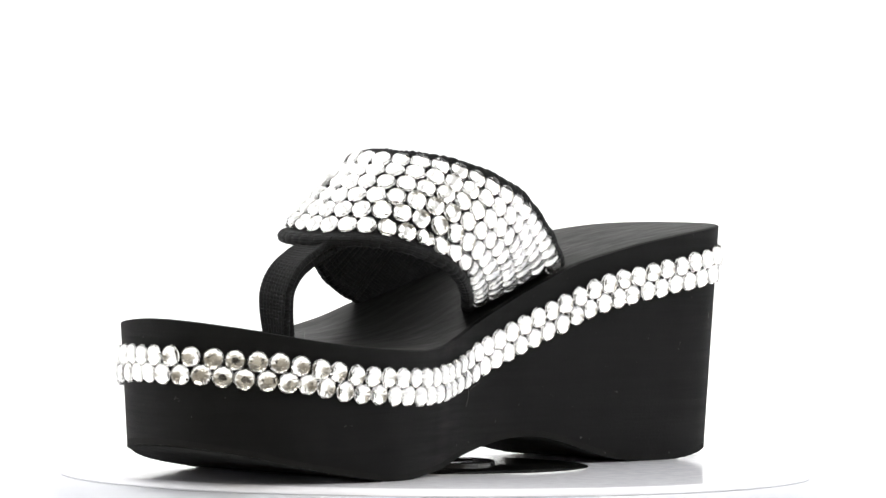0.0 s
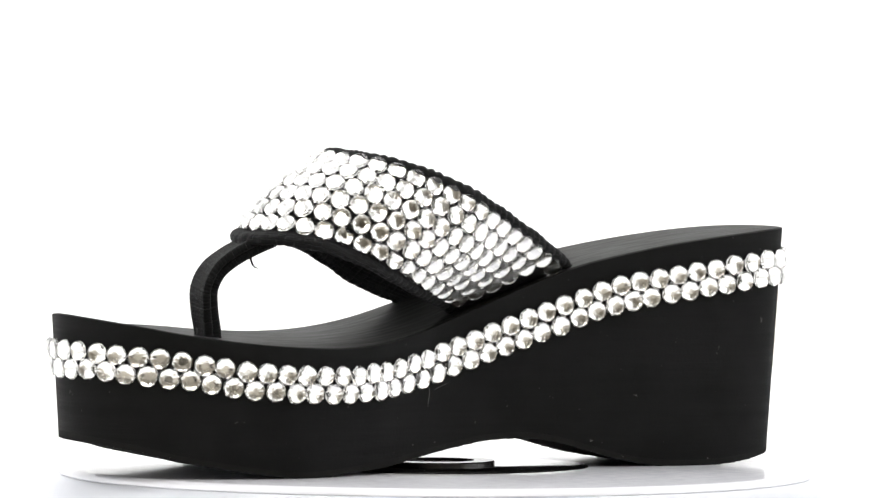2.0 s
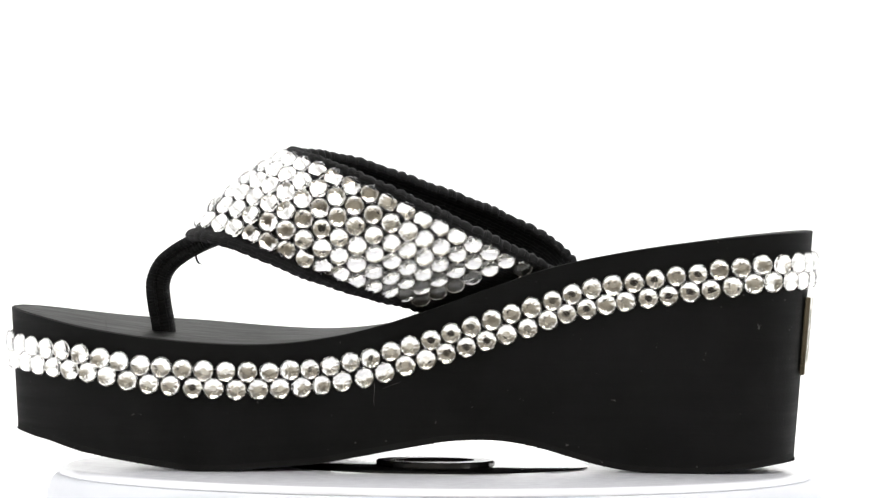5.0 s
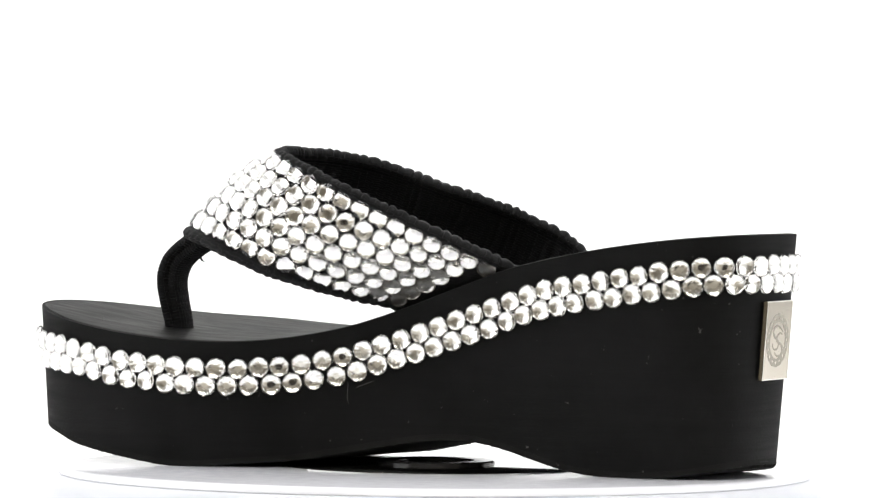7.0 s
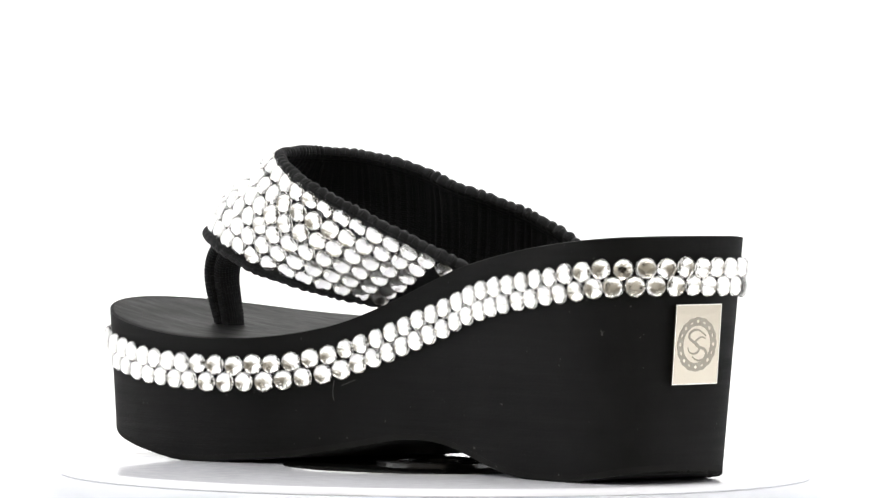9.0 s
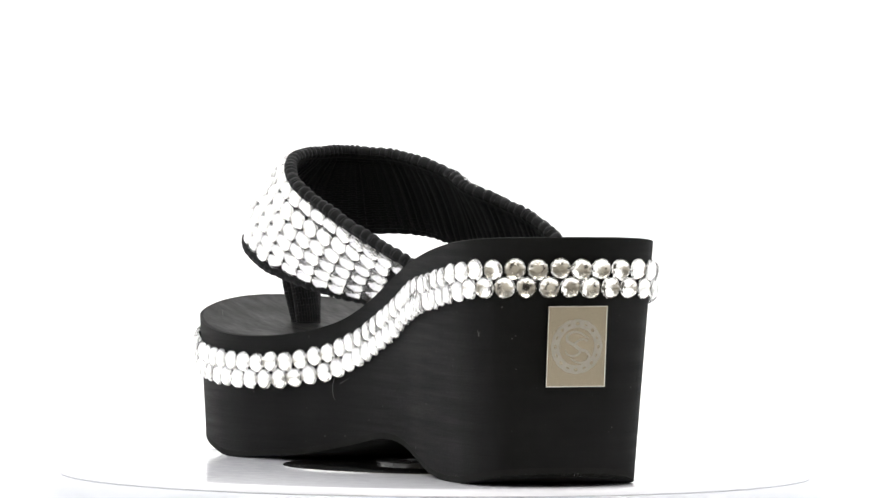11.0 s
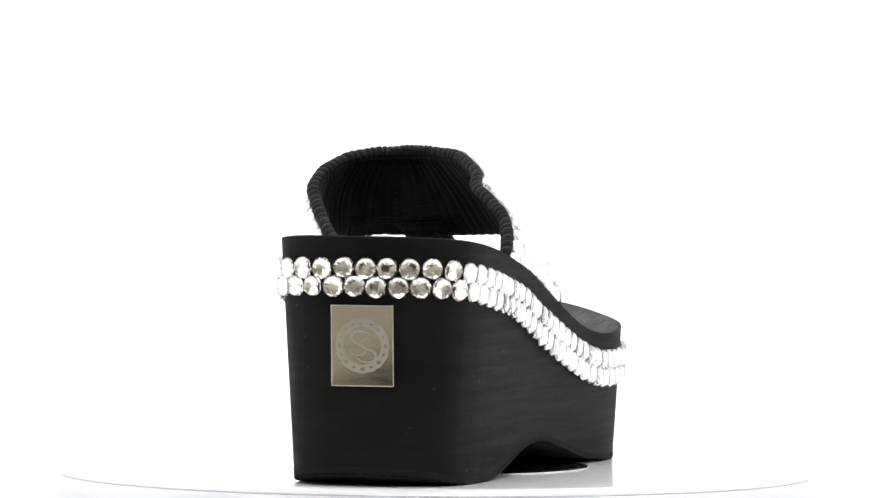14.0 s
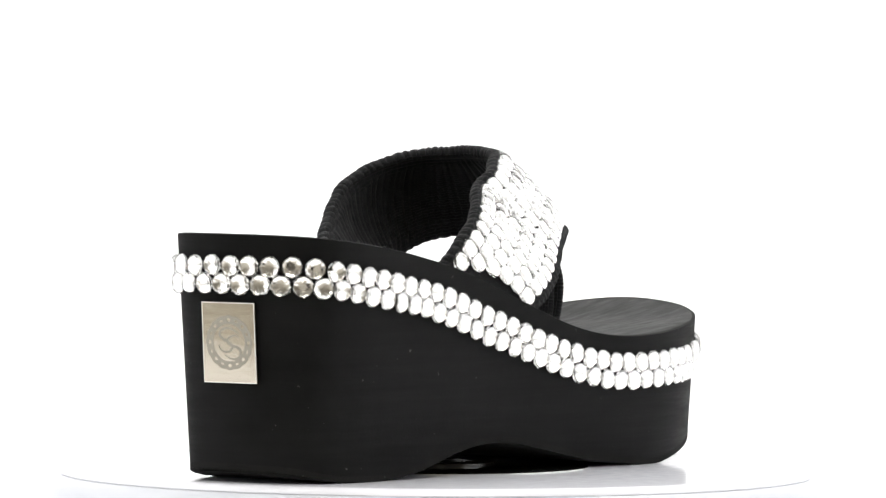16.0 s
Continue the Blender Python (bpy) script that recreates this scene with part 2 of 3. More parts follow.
_bot = height_curve([(136, 12), (123, 9.4), (116, 8.1), (109, 6.3), (101, 4.7), (85, 2.2), (68, 0.1), (58, 0.1), (47, 1.0), (32, 2.2), (22, 4.0), (3, 7.6), (-6, 9.0), (-15, 9.5), (-24, 9.0), (-33, 7.3), (-42, 4.8), (-51, 2.4),
                    (-60, 0.8), (-69, 0.1), (-80, 0.0), (-90, 0.6), (-100, 1.8), (-106, 2.9), (-120, 5)])
DRAFT = 0.060


def askew(x, y):
    """The sole's cross lines run askew to its length."""
    return x - 0.13 * (y - 30)


def smooth_step(a, b, x):
    t = min(max((x - a) / (b - a), 0.0), 1.0)
    return t * t * (3 - 2 * t)


def TOP(x, y=30):
    across = min(max((40 - y) / 65, 0.0), 1.2)
    return _top(askew(x, y)) + 1.5 * across * smooth_step(-60, 10, x) * (1 - smooth_step(68, 114, x)) - 0.4 * smooth_step(80, 112, x) * smooth_step(5, -25, y)


def BOT(x, y=30):
    return _bot(askew(x, y))


def MIDBAND(x, y=30):
    return BAND(askew(x, y)) + 1.8 * max(0.0, (30 - y) / 75) * smooth_step(-60, 10, x) * (1 - smooth_step(60, 112, x)) - 0.4 * smooth_step(80, 112, x) * smooth_step(5, -25, y) + 0.5 * smooth_step(40, 85, x) * smooth_step(10, 38, y)


NU = 480
_l, _r = catmull(LEFT, NU), catmull(RIGHT, NU)
LOOP = np.concatenate([_l, _r[-2:0:-1]])          # toe tip, left side, heel, right side
NL = len(LOOP)
for _ in range(60):                                # ease the joins at the toe and the heel
    soft = (np.roll(LOOP, 1, 0) + np.roll(LOOP, -1, 0)) / 2
    away = np.abs((np.arange(NL) + NL // 4) % (NL // 2) - NL // 4)
    LOOP = LOOP + (soft - LOOP) * np.clip(1 - away / 45, 0, 1)[:, None]
_d = np.roll(LOOP, -1, 0) - np.roll(LOOP, 1, 0)
NORM = np.stack([-_d[:, 1], _d[:, 0]], 1)
NORM /= np.linalg.norm(NORM, axis=1)[:, None]
if (NORM[NU // 2] @ (LOOP[NU // 2] - np.array([0, 0]))) < 0:
    NORM = -NORM


def draft_at(x, n):
    """The heel's back leans in a little more than the sides."""
    return DRAFT + 0.022 * max(0.0, -0.85 * n[0] - 0.52 * n[1]) ** 2 * smooth_step(-40, -90, x) if x < -40 else DRAFT


def wall_point(i, z):
    """A point in mm of the drafted side wall at loop place i (may be fractional) and height z."""
    k = int(math.floor(i)) % NL
    f = i - math.floor(i)
    p = LOOP[k] * (1 - f) + LOOP[(k + 1) % NL] * f
    n = NORM[k] * (1 - f) + NORM[(k + 1) % NL] * f
    n = n / np.linalg.norm(n)
    d = draft_at(p[0], n)
    q = p - n * d * (TOP(p[0], p[1]) - z)
    return np.array([q[0], q[1], z]), np.array([n[0], n[1], -d])


def layer_mesh(name, lo, hi, mat, rows, grow=0.0, bevel=0.5, ragged=0.0, cross=14, under=None):
    """A layer of the sole between two height functions: side wall, top and bottom skin."""
    rng = random.Random(5)
    verts, faces = [], []

    def ring(z_of, inset, ragged=0.0):
        start = len(verts)
        for i in range(NL):
            z = z_of(*LOOP[i])
            p, n = wall_point(i, z)
            tooth = ragged * ((0.55 if i % 2 else -0.55) + rng.uniform(-0.5, 0.5))
            g = grow - inset + tooth
            verts.append(((p[0] + n[0] * g) * MM, (p[1] + n[1] * g) * MM, (z + tooth * 0.8) * MM))
        return start

    levels = []
    for k in range(rows + 1):
        f = k / rows
        levels.append((lambda x, y, f=f: lo(x, y) + bevel * 0.5 + (hi(x, y) - lo(x, y) - bevel) * f, 0.0))
    rings = [ring(lo, bevel if under is None else under, ragged)] + [ring(z, i) for z, i in levels] + [ring(hi, bevel)]
    for a, b in zip(rings[:-1], rings[1:]):
        for i in range(NL):
            j = (i + 1) % NL
            faces.append((a + i, a + j, b + j, b + i))
    for r, z_of, up in ((rings[-1], hi, True), (rings[0], lo, False)):
        # skin across, from the left half of the ring to the right half
        prev = None
        for i in range(1, NU - 1):
            l, q = r + i, r + NL - i
            row = [l]
            a, b = Vector(verts[l]), Vector(verts[q])
            for c in range(1, cross):
                v = a.lerp(b, c / cross)
                verts.append((v.x, v.y, z_of(v.x / MM, v.y / MM) * MM))
                row.append(len(verts) - 1)
            row.append(q)
            if prev is None:
                for c in range(cross):
                    faces.append((r, row[c + 1], row[c]) if up else (r, row[c], row[c + 1]))
            else:
                for c in range(cross):
                    f = (prev[c], prev[c + 1], row[c + 1], row[c])
                    faces.append(f if up else f[::-1])
            prev = row
        tip = r + NU - 1
        for c in range(cross):
            faces.append((tip, prev[c], prev[c + 1]) if up else (tip, prev[c + 1], prev[c]))
    me = mesh_from(name, verts, faces, [mat])
    bm = bmesh.new()
    bm.from_mesh(me)
    bmesh.ops.recalc_face_normals(bm, faces=bm.faces)
    bm.to_mesh(me)
    bm.free()
    me.polygons.foreach_set("use_smooth", [True] * len(me.polygons))
    me.set_sharp_from_angle(angle=radians(32))
    return me


sandal = thing("platform_sandal", "black foam wedge thong sandal with rhinestone strap and trim", "sandal")
sole = part("sole", layer_mesh("sole", lambda x, y: BOT(x, y) + 1.6, TOP, FOAM, 10, 0.0, 0.4, under=0.0), sandal, "matte black foam wedge platform")
part("footbed", layer_mesh("footbed", lambda x, y: TOP(x, y) - 0.3, lambda x, y: TOP(x, y) + 0.1, FOOTBED, 1, -1.1, 0.08, 0.0, 22), sole, "smooth black foam footbed")
part("outsole", layer_mesh("outsole", BOT, lambda x, y: BOT(x, y) + 1.9, OUTSOLE, 2, 0.02, 0.05, 0.36), sole, "thin black rubber outsole with a rough edge")

# ---------------------------------------------------------------- sandal: strap
ROW_FRONT = [(-22, 2, 40), (-9, 11.5, 47.5), (2.4, 20, 52.7), (18, 33, 58), (35, 43, 64.8), (45.6, 44.3, 69.8), (57, 40.7, 74.2), (65.5, 33.8, 76.2), (69.5, 26, 76.4), (70.8, 17, 76.2), (68.5, 7.5, 76.8), (62, -2.8, 77.3),
             (50.5, -12, 77), (38, -19, 74), (24, -26, 68), (9, -33, 60.5), (-8.6, -37.7, 54.1), (-22, -36, 46), (-36, -33, 37)]
ROW_REAR = [(-46, 8, 48), (-36, 17, 58), (-26, 24, 64), (-7, 34.5, 74), (14, 42.4, 84.3), (30.5, 39.6, 91.3), (42, 31.5, 94.9), (47.5, 18, 95.8), (45.5, 8, 95.6), (37.5, -1, 94.8), (26, -7.5, 92.2), (16, -12.5, 88.7),
            (7, -13.8, 85.6), (-4, -20.2, 81.2), (-17, -27, 75.4), (-32.6, -30.1, 66.5), (-42, -28, 57), (-50, -24, 47)]
NT = 420


def paired(front, rear):
    """Both rows, sampled so that the links between them run square to the band."""
    f, b = catmull(front, NT), catmull(rear, NT)
    mid = (f + b) / 2
    k = 25
    pad = np.pad(np.gradient(mid, axis=0), ((k, k), (0, 0)), mode="edge")
    way = np.array([pad[i:i + 2 * k + 1].mean(0) for i in range(NT)])
    way /= np.linalg.norm(way, axis=1)[:, None]
    out = []
    for c in (f, b):
        idx = []
        for i in range(NT):
            cost = abs((c - mid[i]) @ way[i]) + 0.02 * np.linalg.norm(c - mid[i], axis=1) + 1e3 * (abs(np.arange(NT) - i) > 75)
            idx.append(int(np.argmin(cost)))
        idx = np.maximum.accumulate(idx).astype(float)
        p = np.pad(idx, (20, 20), mode="reflect", reflect_type="odd")
        idx = np.clip([p[i:i + 41].mean() for i in range(NT)], 0, NT - 1)
        out.append(np.stack([np.interp(idx, np.arange(NT), c[:, j]) for j in range(3)], 1))
    return out


def settle(row):
    """The crown of the strap sits a little lower than its ends would make it."""
    return [(x, y, z - 0.25 * smooth_step(62, 76, z)) for x, y, z in row]


_f, _b = paired(settle(ROW_FRONT), settle(ROW_REAR))


_apex = int(np.argmax(_f[:, 0]))
_apex2 = int(np.argmax(_b[:, 0]))


# the band arches a little across its width, most on the outer side of the foot
_across, _along = _b - _f, np.gradient((_f + _b) / 2, axis=0)
_out = np.cross(_across, _along)
_out /= np.linalg.norm(_out, axis=1)[:, None]
if _out[int(NT * 0.3)][1] < 0:
    _out = -_out
_bulge = _out * np.array([2.6 * smooth_step(20, 110, i) * (1 - 0.75 * smooth_step(150, 230, i)) for i in range(NT)])[:, None]


def strap_point(i, v):
    """Middle surface of the strap in mm: i along (fractional), v across, 0 at the front stones and 1 at the rear ones."""
    i = min(max(i, 0.0), NT - 1.001)
    k, f = int(i), i - int(i)
    a = _f[k] * (1 - f) + _f[k + 1] * f
    b = _b[k] * (1 - f) + _b[k + 1] * f
    d = b - a
    if 0 <= v <= 1:
        return a + d * v + (_bulge[k] * (1 - f) + _bulge[k + 1] * f) * 4 * v * (1 - v)
    u = d / np.linalg.norm(d) * 28
    v = v * (1 + 0.3 * math.exp(-((i - _apex - 12) / 45) ** 2)) if v < 0 else v
    return a + u * v if v < 0 else b + u * (v - 1) * (1 + 0.25 * math.exp(-((i - _apex2) / 26) ** 2))


def strap_frame(i, v):
    p = strap_point(i, v)
    du = strap_point(i + 3, v) - strap_point(i - 3, v)
    dv = strap_point(i, v + 0.05) - strap_point(i, v - 0.05)
    n = np.cross(dv, du)
    n /= np.linalg.norm(n)
    du /= np.linalg.norm(du)
    return p, du, n


if strap_frame(NT * 0.3, 0.5)[2][1] < 0:
    _flip = -1
else:
    _flip = 1


def strap_mesh():
    """Woven band: closed section of outer and inner face, ribbed inside, with thick rope-like edges."""
    vs = np.concatenate([np.linspace(-0.21, -0.09, 7), np.linspace(-0.05, 1.0, 17), np.linspace(1.05, 1.17, 7)])
    verts, faces, uvs = [], [], []
    m = len(vs)
    steps = 2 * (NT - 1) + 1
    length = 0.0
    last = strap_point(0, 0.5)

    def lobe_at(u):
        u = u + 0.5 * math.sin(u * 0.23) + 0.3 * math.sin(u * 0.71)
        return (0.8 + 0.2 * math.sin(u * 0.41)) * abs(math.sin(math.pi * u / 3.3)) ** 0.7

    for q_ in range(steps):
        i = q_ / 2
        c = strap_point(i, 0.5)
        length += np.linalg.norm(c - last)
        last = c
        calm = 0.45 + 0.55 * min(1.0, abs(i - _apex2) / 110)       # the rope is smoother over the crown
        sec = []
        for side in (1, -1):
            for k, v in enumerate(vs if side > 0 else vs[::-1]):
                edge = max(0.0, abs(v - 0.48) - 0.57) / 0.12      # 0 on the band, 1 at its very edge
                turn_ = side * (1 - min(edge, 1.0))                # round the rope: 1 outside, 0 at the edge, -1 inside
                lobe = lobe_at(length + 1.1 * turn_)
                half = 1.15 + (1.0 * math.sin(math.pi * min(edge, 1.0)) if edge > 0 else 0) * (0.75 - 0.3 * calm + 0.55 * calm * lobe)
                if edge >= 0.999:
                    half = 0.35
                grow = 0.034 * calm * (lobe - 0.5) * (1 if v > 0.5 else -0.7) * min(edge * 2, 1)
                p, du, n = strap_frame(i, v + grow)
                off = half
                if side < 0 and edge == 0:
                    off = half + 0.5 * lobe_at(length - 1.1) ** 1.6
                sec.append((p + n * _flip * (off * side - 1.2)) * MM)
                uvs.append((length * MM, (v * 28) * MM))
        verts += sec
    r = 2 * m
    for i in range(steps - 1):
        for k in range(r):
            l = (k + 1) % r
            faces.append((i * r + k, i * r + l, (i + 1) * r + l, (i + 1) * r + k))
    faces.append(tuple(range(r)))
    faces.append(tuple((steps - 1) * r + k for k in range(r))[::-1])
    me = mesh_from("strap", verts, faces, [WEBBING])
    uv = me.uv_layers.new(name="weave")
    for lp in me.loops:
        uv.data[lp.index].uv = uvs[lp.vertex_index]
    bm = bmesh.new()
    bm.from_mesh(me)
    bmesh.ops.recalc_face_normals(bm, faces=bm.faces)
    bm.to_mesh(me)
    bm.free()
    return me


strap = part("strap", strap_mesh(), sandal, "wide black woven strap covered in rhinestones")


def sweep_band(name, path, widths, thick, side, mat, rib=0.0, set_back=0.0):
    """A thick woven tape along a path; side is the way of its width; ribs run across it."""
    count_ = 260
    pts = catmull(path, count_)
    verts, faces, uvs = [], [], []
    sec_n = 24
    s = 0.0
    rnd = random.Random(3)
    for i, p in enumerate(pts):
        t = pts[min(i + 2, count_ - 1)] - pts[max(i - 2, 0)]
        t /= np.linalg.norm(t)
        if i:
            s += np.linalg.norm(p - pts[i - 1])
        w = np.array(side, float)
        w -= t * (w @ t)
        w /= np.linalg.norm(w)
        n = np.cross(t, w)
        f = i / (count_ - 1)
        wave = math.sin(s * 2 * math.pi / 1.05)
        wd = np.interp(f, np.linspace(0, 1, len(widths)), widths) / 2 + 0.10 * wave + rnd.uniform(-0.05, 0.05)
        th = np.interp(f, np.linspace(0, 1, len(thick)), thick) / 2 + rib * wave
        c = p - n * set_back
        for k in range(sec_n):
            a = 2 * math.pi * k / sec_n
            ca, sa = math.cos(a), math.sin(a)
            e = lambda c: math.copysign(abs(c) ** 0.5, c)
            # the tape's edges curl back
            verts.append((c + w * wd * e(ca) + n * (th * e(sa) - 0.9 * abs(e(ca)) ** 3)) * MM)
            uvs.append((s * MM, e(ca) * 5 * MM))
    for i in range(count_ - 1):
        for k in range(sec_n):
            l = (k + 1) % sec_n
            faces.append((i * sec_n + k, i * sec_n + l, (i + 1) * sec_n + l, (i + 1) * sec_n + k))
    faces.append(tuple(range(sec_n))[::-1])
    faces.append(tuple((count_ - 1) * sec_n + k for k in range(sec_n)))
    me = mesh_from(name, verts, faces, [mat])
    uv = me.uv_layers.new(name="weave")
    for lp in me.loops:
        uv.data[lp.index].uv = uvs[lp.vertex_index]
    bm = bmesh.new()
    bm.from_mesh(me)
    bmesh.ops.recalc_face_normals(bm, faces=bm.faces)
    bm.to_mesh(me)
    bm.free()
    return me


POST = [(83.0, 12.3, 36), (83.4, 12.4, 43), (84.6, 12.8, 50), (84.9, 13.6, 56.5), (82.6, 14.8, 61.8), (78.2, 16.0, 65.6), (72.8, 17.2, 68.6), (66, 18.5, 71.5)]
_n = np.cross(np.array([0.2, 0, 1.0]), np.array([0.06, 1, 0.04]))
_front = 1.0 if _n[0] > 0 else -1.0
toe_post = part("toe_post", sweep_band("toe_post", POST, [8.2, 9.8, 12, 13, 13.4, 14, 16], [3.6, 3.4, 3.2, 3.1, 3.0, 3.0, 3.0], (0.06, 1, 0.04), WEBBING, 0.08, -1.35 * _front), strap, "folded black woven toe post")
part("inner_fold", sweep_band("inner_fold", POST, [7.4, 8.0, 8.8, 9.4, 10, 10.5], [3.6, 3.5, 3.2, 3.0, 2.8, 2.6], (0.06, 1, 0.04), WEBBING, 0.07, 1.35 * _front), toe_post, "inner fold of the black tape")


def fibre(path, radius, mat, name):
    """A loose thread or lint hair."""
    pts = catmull(path, 14)
    verts, faces = [], []
    for i, p in enumerate(pts):
        t = pts[min(i + 1, 13)] - pts[max(i - 1, 0)]
        t /= np.linalg.norm(t)
        u = np.cross(t, (0.3, 0.5, 0.8))
        u /= np.linalg.norm(u)
        w = np.cross(t, u)
        r = radius * (1.0 if i < 12 else 0.5)
        verts += [(p + (u * math.cos(a) + w * math.sin(a)) * r) * MM for a in (0, 1.571, 3.142, 4.712)]
    for i in range(13):
        for k in range(4):
            l = (k + 1) % 4
            faces.append((i * 4 + k, i * 4 + l, i * 4 + 4 + l, i * 4 + 4 + k))
    return mesh_from(name, verts, faces, [mat])


LINT = plastic("grey_lint", (0.14, 0.14, 0.135), 0.9, 0.1)
part("loose_thread", fibre([(72, 17, 68), (73.0, 19.2, 65.5), (72.2, 20.0, 63.2), (71.0, 20.4, 62.6)], 0.32, WEBBING, "loose_thread"), strap, "loose black thread end")
part("loose_thread", fibre([(80, 17, 67), (80.5, 19.5, 66), (81.5, 20.4, 64.4)], 0.2, WEBBING, "loose_thread"), strap, "loose black thread end")
part("lint_hair", fibre([(16.6, 27.6, 26.8), (16.4, 28.2, 24.5), (16.7, 27.9, 21.5), (16.4, 27.2, 20.0)], 0.06, LINT, "lint_hair"), sole, "fine grey lint hair")
part("lint_hair", fibre([(14.0, 26.8, 25.2), (11.0, 26.0, 26.4), (8.5, 25.6, 27.2)], 0.05, LINT, "lint_hair"), sole, "fine grey lint hair")
part("lint_hair", fibre([(-63.6, 24.9, 17.0), (-64.6, 24.85, 15.2), (-66.2, 24.9, 13.8)], 0.07, LINT, "lint_hair"), sole, "fine grey lint hair")
part("lint_hair", fibre([(98.5, 36, 43.6), (98.6, 36.2, 45.6)], 0.09, LINT, "lint_hair"), sole, "fine grey lint hair")



def frayed_edge():
    """Short stray fibres along the cut lower edge of the sole."""
    rnd = random.Random(21)
    verts, faces = [], []
    for _ in range(230):
        i = rnd.uniform(0, NL - 1)
        x, y = LOOP[int(i)]
        p, n = wall_point(i, BOT(x, y) + rnd.uniform(0.0, 0.35))
        if p[2] < 1.2:
            continue
        long = rnd.uniform(0.25, 0.9) if x > 40 else rnd.uniform(0.15, 0.5)
        way = np.array([n[0] * 0.6 + rnd.uniform(-0.6, 0.6), n[1] * 0.6 + rnd.uniform(-0.6, 0.6), rnd.uniform(-1.0, 0.2)])
        tip = p + way / np.linalg.norm(way) * long
        b = len(verts)
        w = 0.07
        verts += [tuple((p + np.array(o) * w - np.array([n[0], n[1], 0]) * 0.2) * MM) for o in ((1, 0, 0), (-0.5, 0.87, 0), (-0.5, -0.87, 0.5))] + [tuple(tip * MM)]
        faces += [(b, b + 1, b + 3), (b + 1, b + 2, b + 3), (b + 2, b, b + 3), (b, b + 2, b + 1)]
    return mesh_from("frayed_edge", verts, faces, [LINT], smooth=False)


tagged(part("frayed_edge", frayed_edge(), sole), "stray grey fibres on the cut lower edge", kind="stuff")

# ---------------------------------------------------------------- sandal: plate on the heel
PLATE_Z0, PLATE_Z1 = 29.9, 54.1
_pl = LOOP[NU - 1][0] + 0.3
_lean = draft_at(-116, (-1.0, 0.0))
_tilt = math.degrees(math.atan(_lean))
plate = part("name_plate", box_mesh("name_plate", -0.0006, 0.0009, -0.0094, 0.0094, -0.01205, 0.01205, STEEL, 0.00022), sandal, "polished steel plate with an etched emblem")
plate.data.polygons.foreach_set("use_smooth", [False] * len(plate.data.polygons))
_zc = (PLATE_Z0 + PLATE_Z1) / 2
plate.matrix_local = Matrix.Translation(((_pl + _lean * (TOP(_pl, 0) - _zc)) * MM - 0.00085, -0.0001, _zc * MM)) @ pose(0, 0, 0, 0, _tilt, 180) @ pose(0, 0, 0.0)


def plate_frame():
    bm = bmesh.new()
    for y0, y1, z0, z1 in ((-0.0094, 0.0094, 0.01175, 0.01205), (-0.0094, 0.0094, -0.01205, -0.01175), (-0.0094, -0.0091, -0.01175, 0.01175), (0.0091, 0.0094, -0.01175, 0.01175)):
        m = Matrix.Translation((0.00093, (y0 + y1) / 2, (z0 + z1) / 2)) @ Matrix.Diagonal((0.00014, y1 - y0, z1 - z0, 1))
        bmesh.ops.create_cube(bm, size=1, matrix=m)
    return bm_mesh("plate_rim", bm, BURR)


part("plate_rim", plate_frame(), plate, "bright bevelled plate rim")


def ribbon_flat(bm, pts, width, x):
    """A flat stroke on the plate's face through the (y, z) points; width may taper."""
    c = catmull(pts, 40)
    prev = None
    for i in range(40):
        t = c[min(i + 1, 39)] - c[max(i - 1, 0)]
        t /= np.linalg.norm(t)
        n = np.array([-t[1], t[0]])
        w = width * (0.35 + 0.65 * math.sin(math.pi * i / 39)) / 2
        a, b = c[i] + n * w, c[i] - n * w
        cur = (bm.verts.new((x, a[0], a[1])), bm.verts.new((x, b[0], b[1])))
        if prev:
            bm.faces.new((prev[0], prev[1], cur[1], cur[0]))
        prev = cur


def emblem_ring():
    """Ornamental ring with rounded scallops and oval gaps, large and small in turn, etched into the plate."""
    bm = bmesh.new()
    n, x = 384, 0.00094
    inner, mid1, mid2, outer = [], [], [], []
    for i in range(n):
        a = 2 * math.pi * i / n
        sc = 1 + 0.028 * abs(math.cos(8 * a))
        big = math.cos(8 * a) > 0
        gap = max(0.0, math.cos(16 * a) - 0.15) ** 0.5 * (0.58 if big else 0.34)
        for lst, r in ((inner, 5.6), (mid1, 6.85 - gap), (mid2, 6.85 + gap), (outer, 8.0 * sc)):
            lst.append(bm.verts.new((x, r * math.cos(a) * MM, r * math.sin(a) * MM)))
    for i in range(n):
        j = (i + 1) % n
        bm.faces.new((inner[i], inner[j], mid1[j], mid1[i]))
        bm.faces.new((mid2[i], mid2[j], outer[j], outer[i]))
    return bm_mesh("emblem_ring", bm, ETCH)


def emblem_scroll(pts, x):
    """A plain double curl."""
    bm = bmesh.new()
    ribbon_flat(bm, [(p * MM, q * MM) for p, q in pts], 0.00085, x)
    return bm_mesh("emblem_scroll", bm, ETCH)


part("emblem_ring", emblem_ring(), plate, "matte etched ornamental ring")
part("emblem_scroll", emblem_scroll([(3.7, 2.5), (2.4, 3.3), (0.6, 4.2), (-1.3, 4.3), (-3.1, 3.3), (-3.2, 2.0), (-1.6, 0.8), (0.3, -0.2), (1.1, -1.2), (0.4, -2.4), (-1.4, -2.8), (-3.0, -2.2), (-3.7, -0.9)], 0.00094), plate, "matte etched curl")
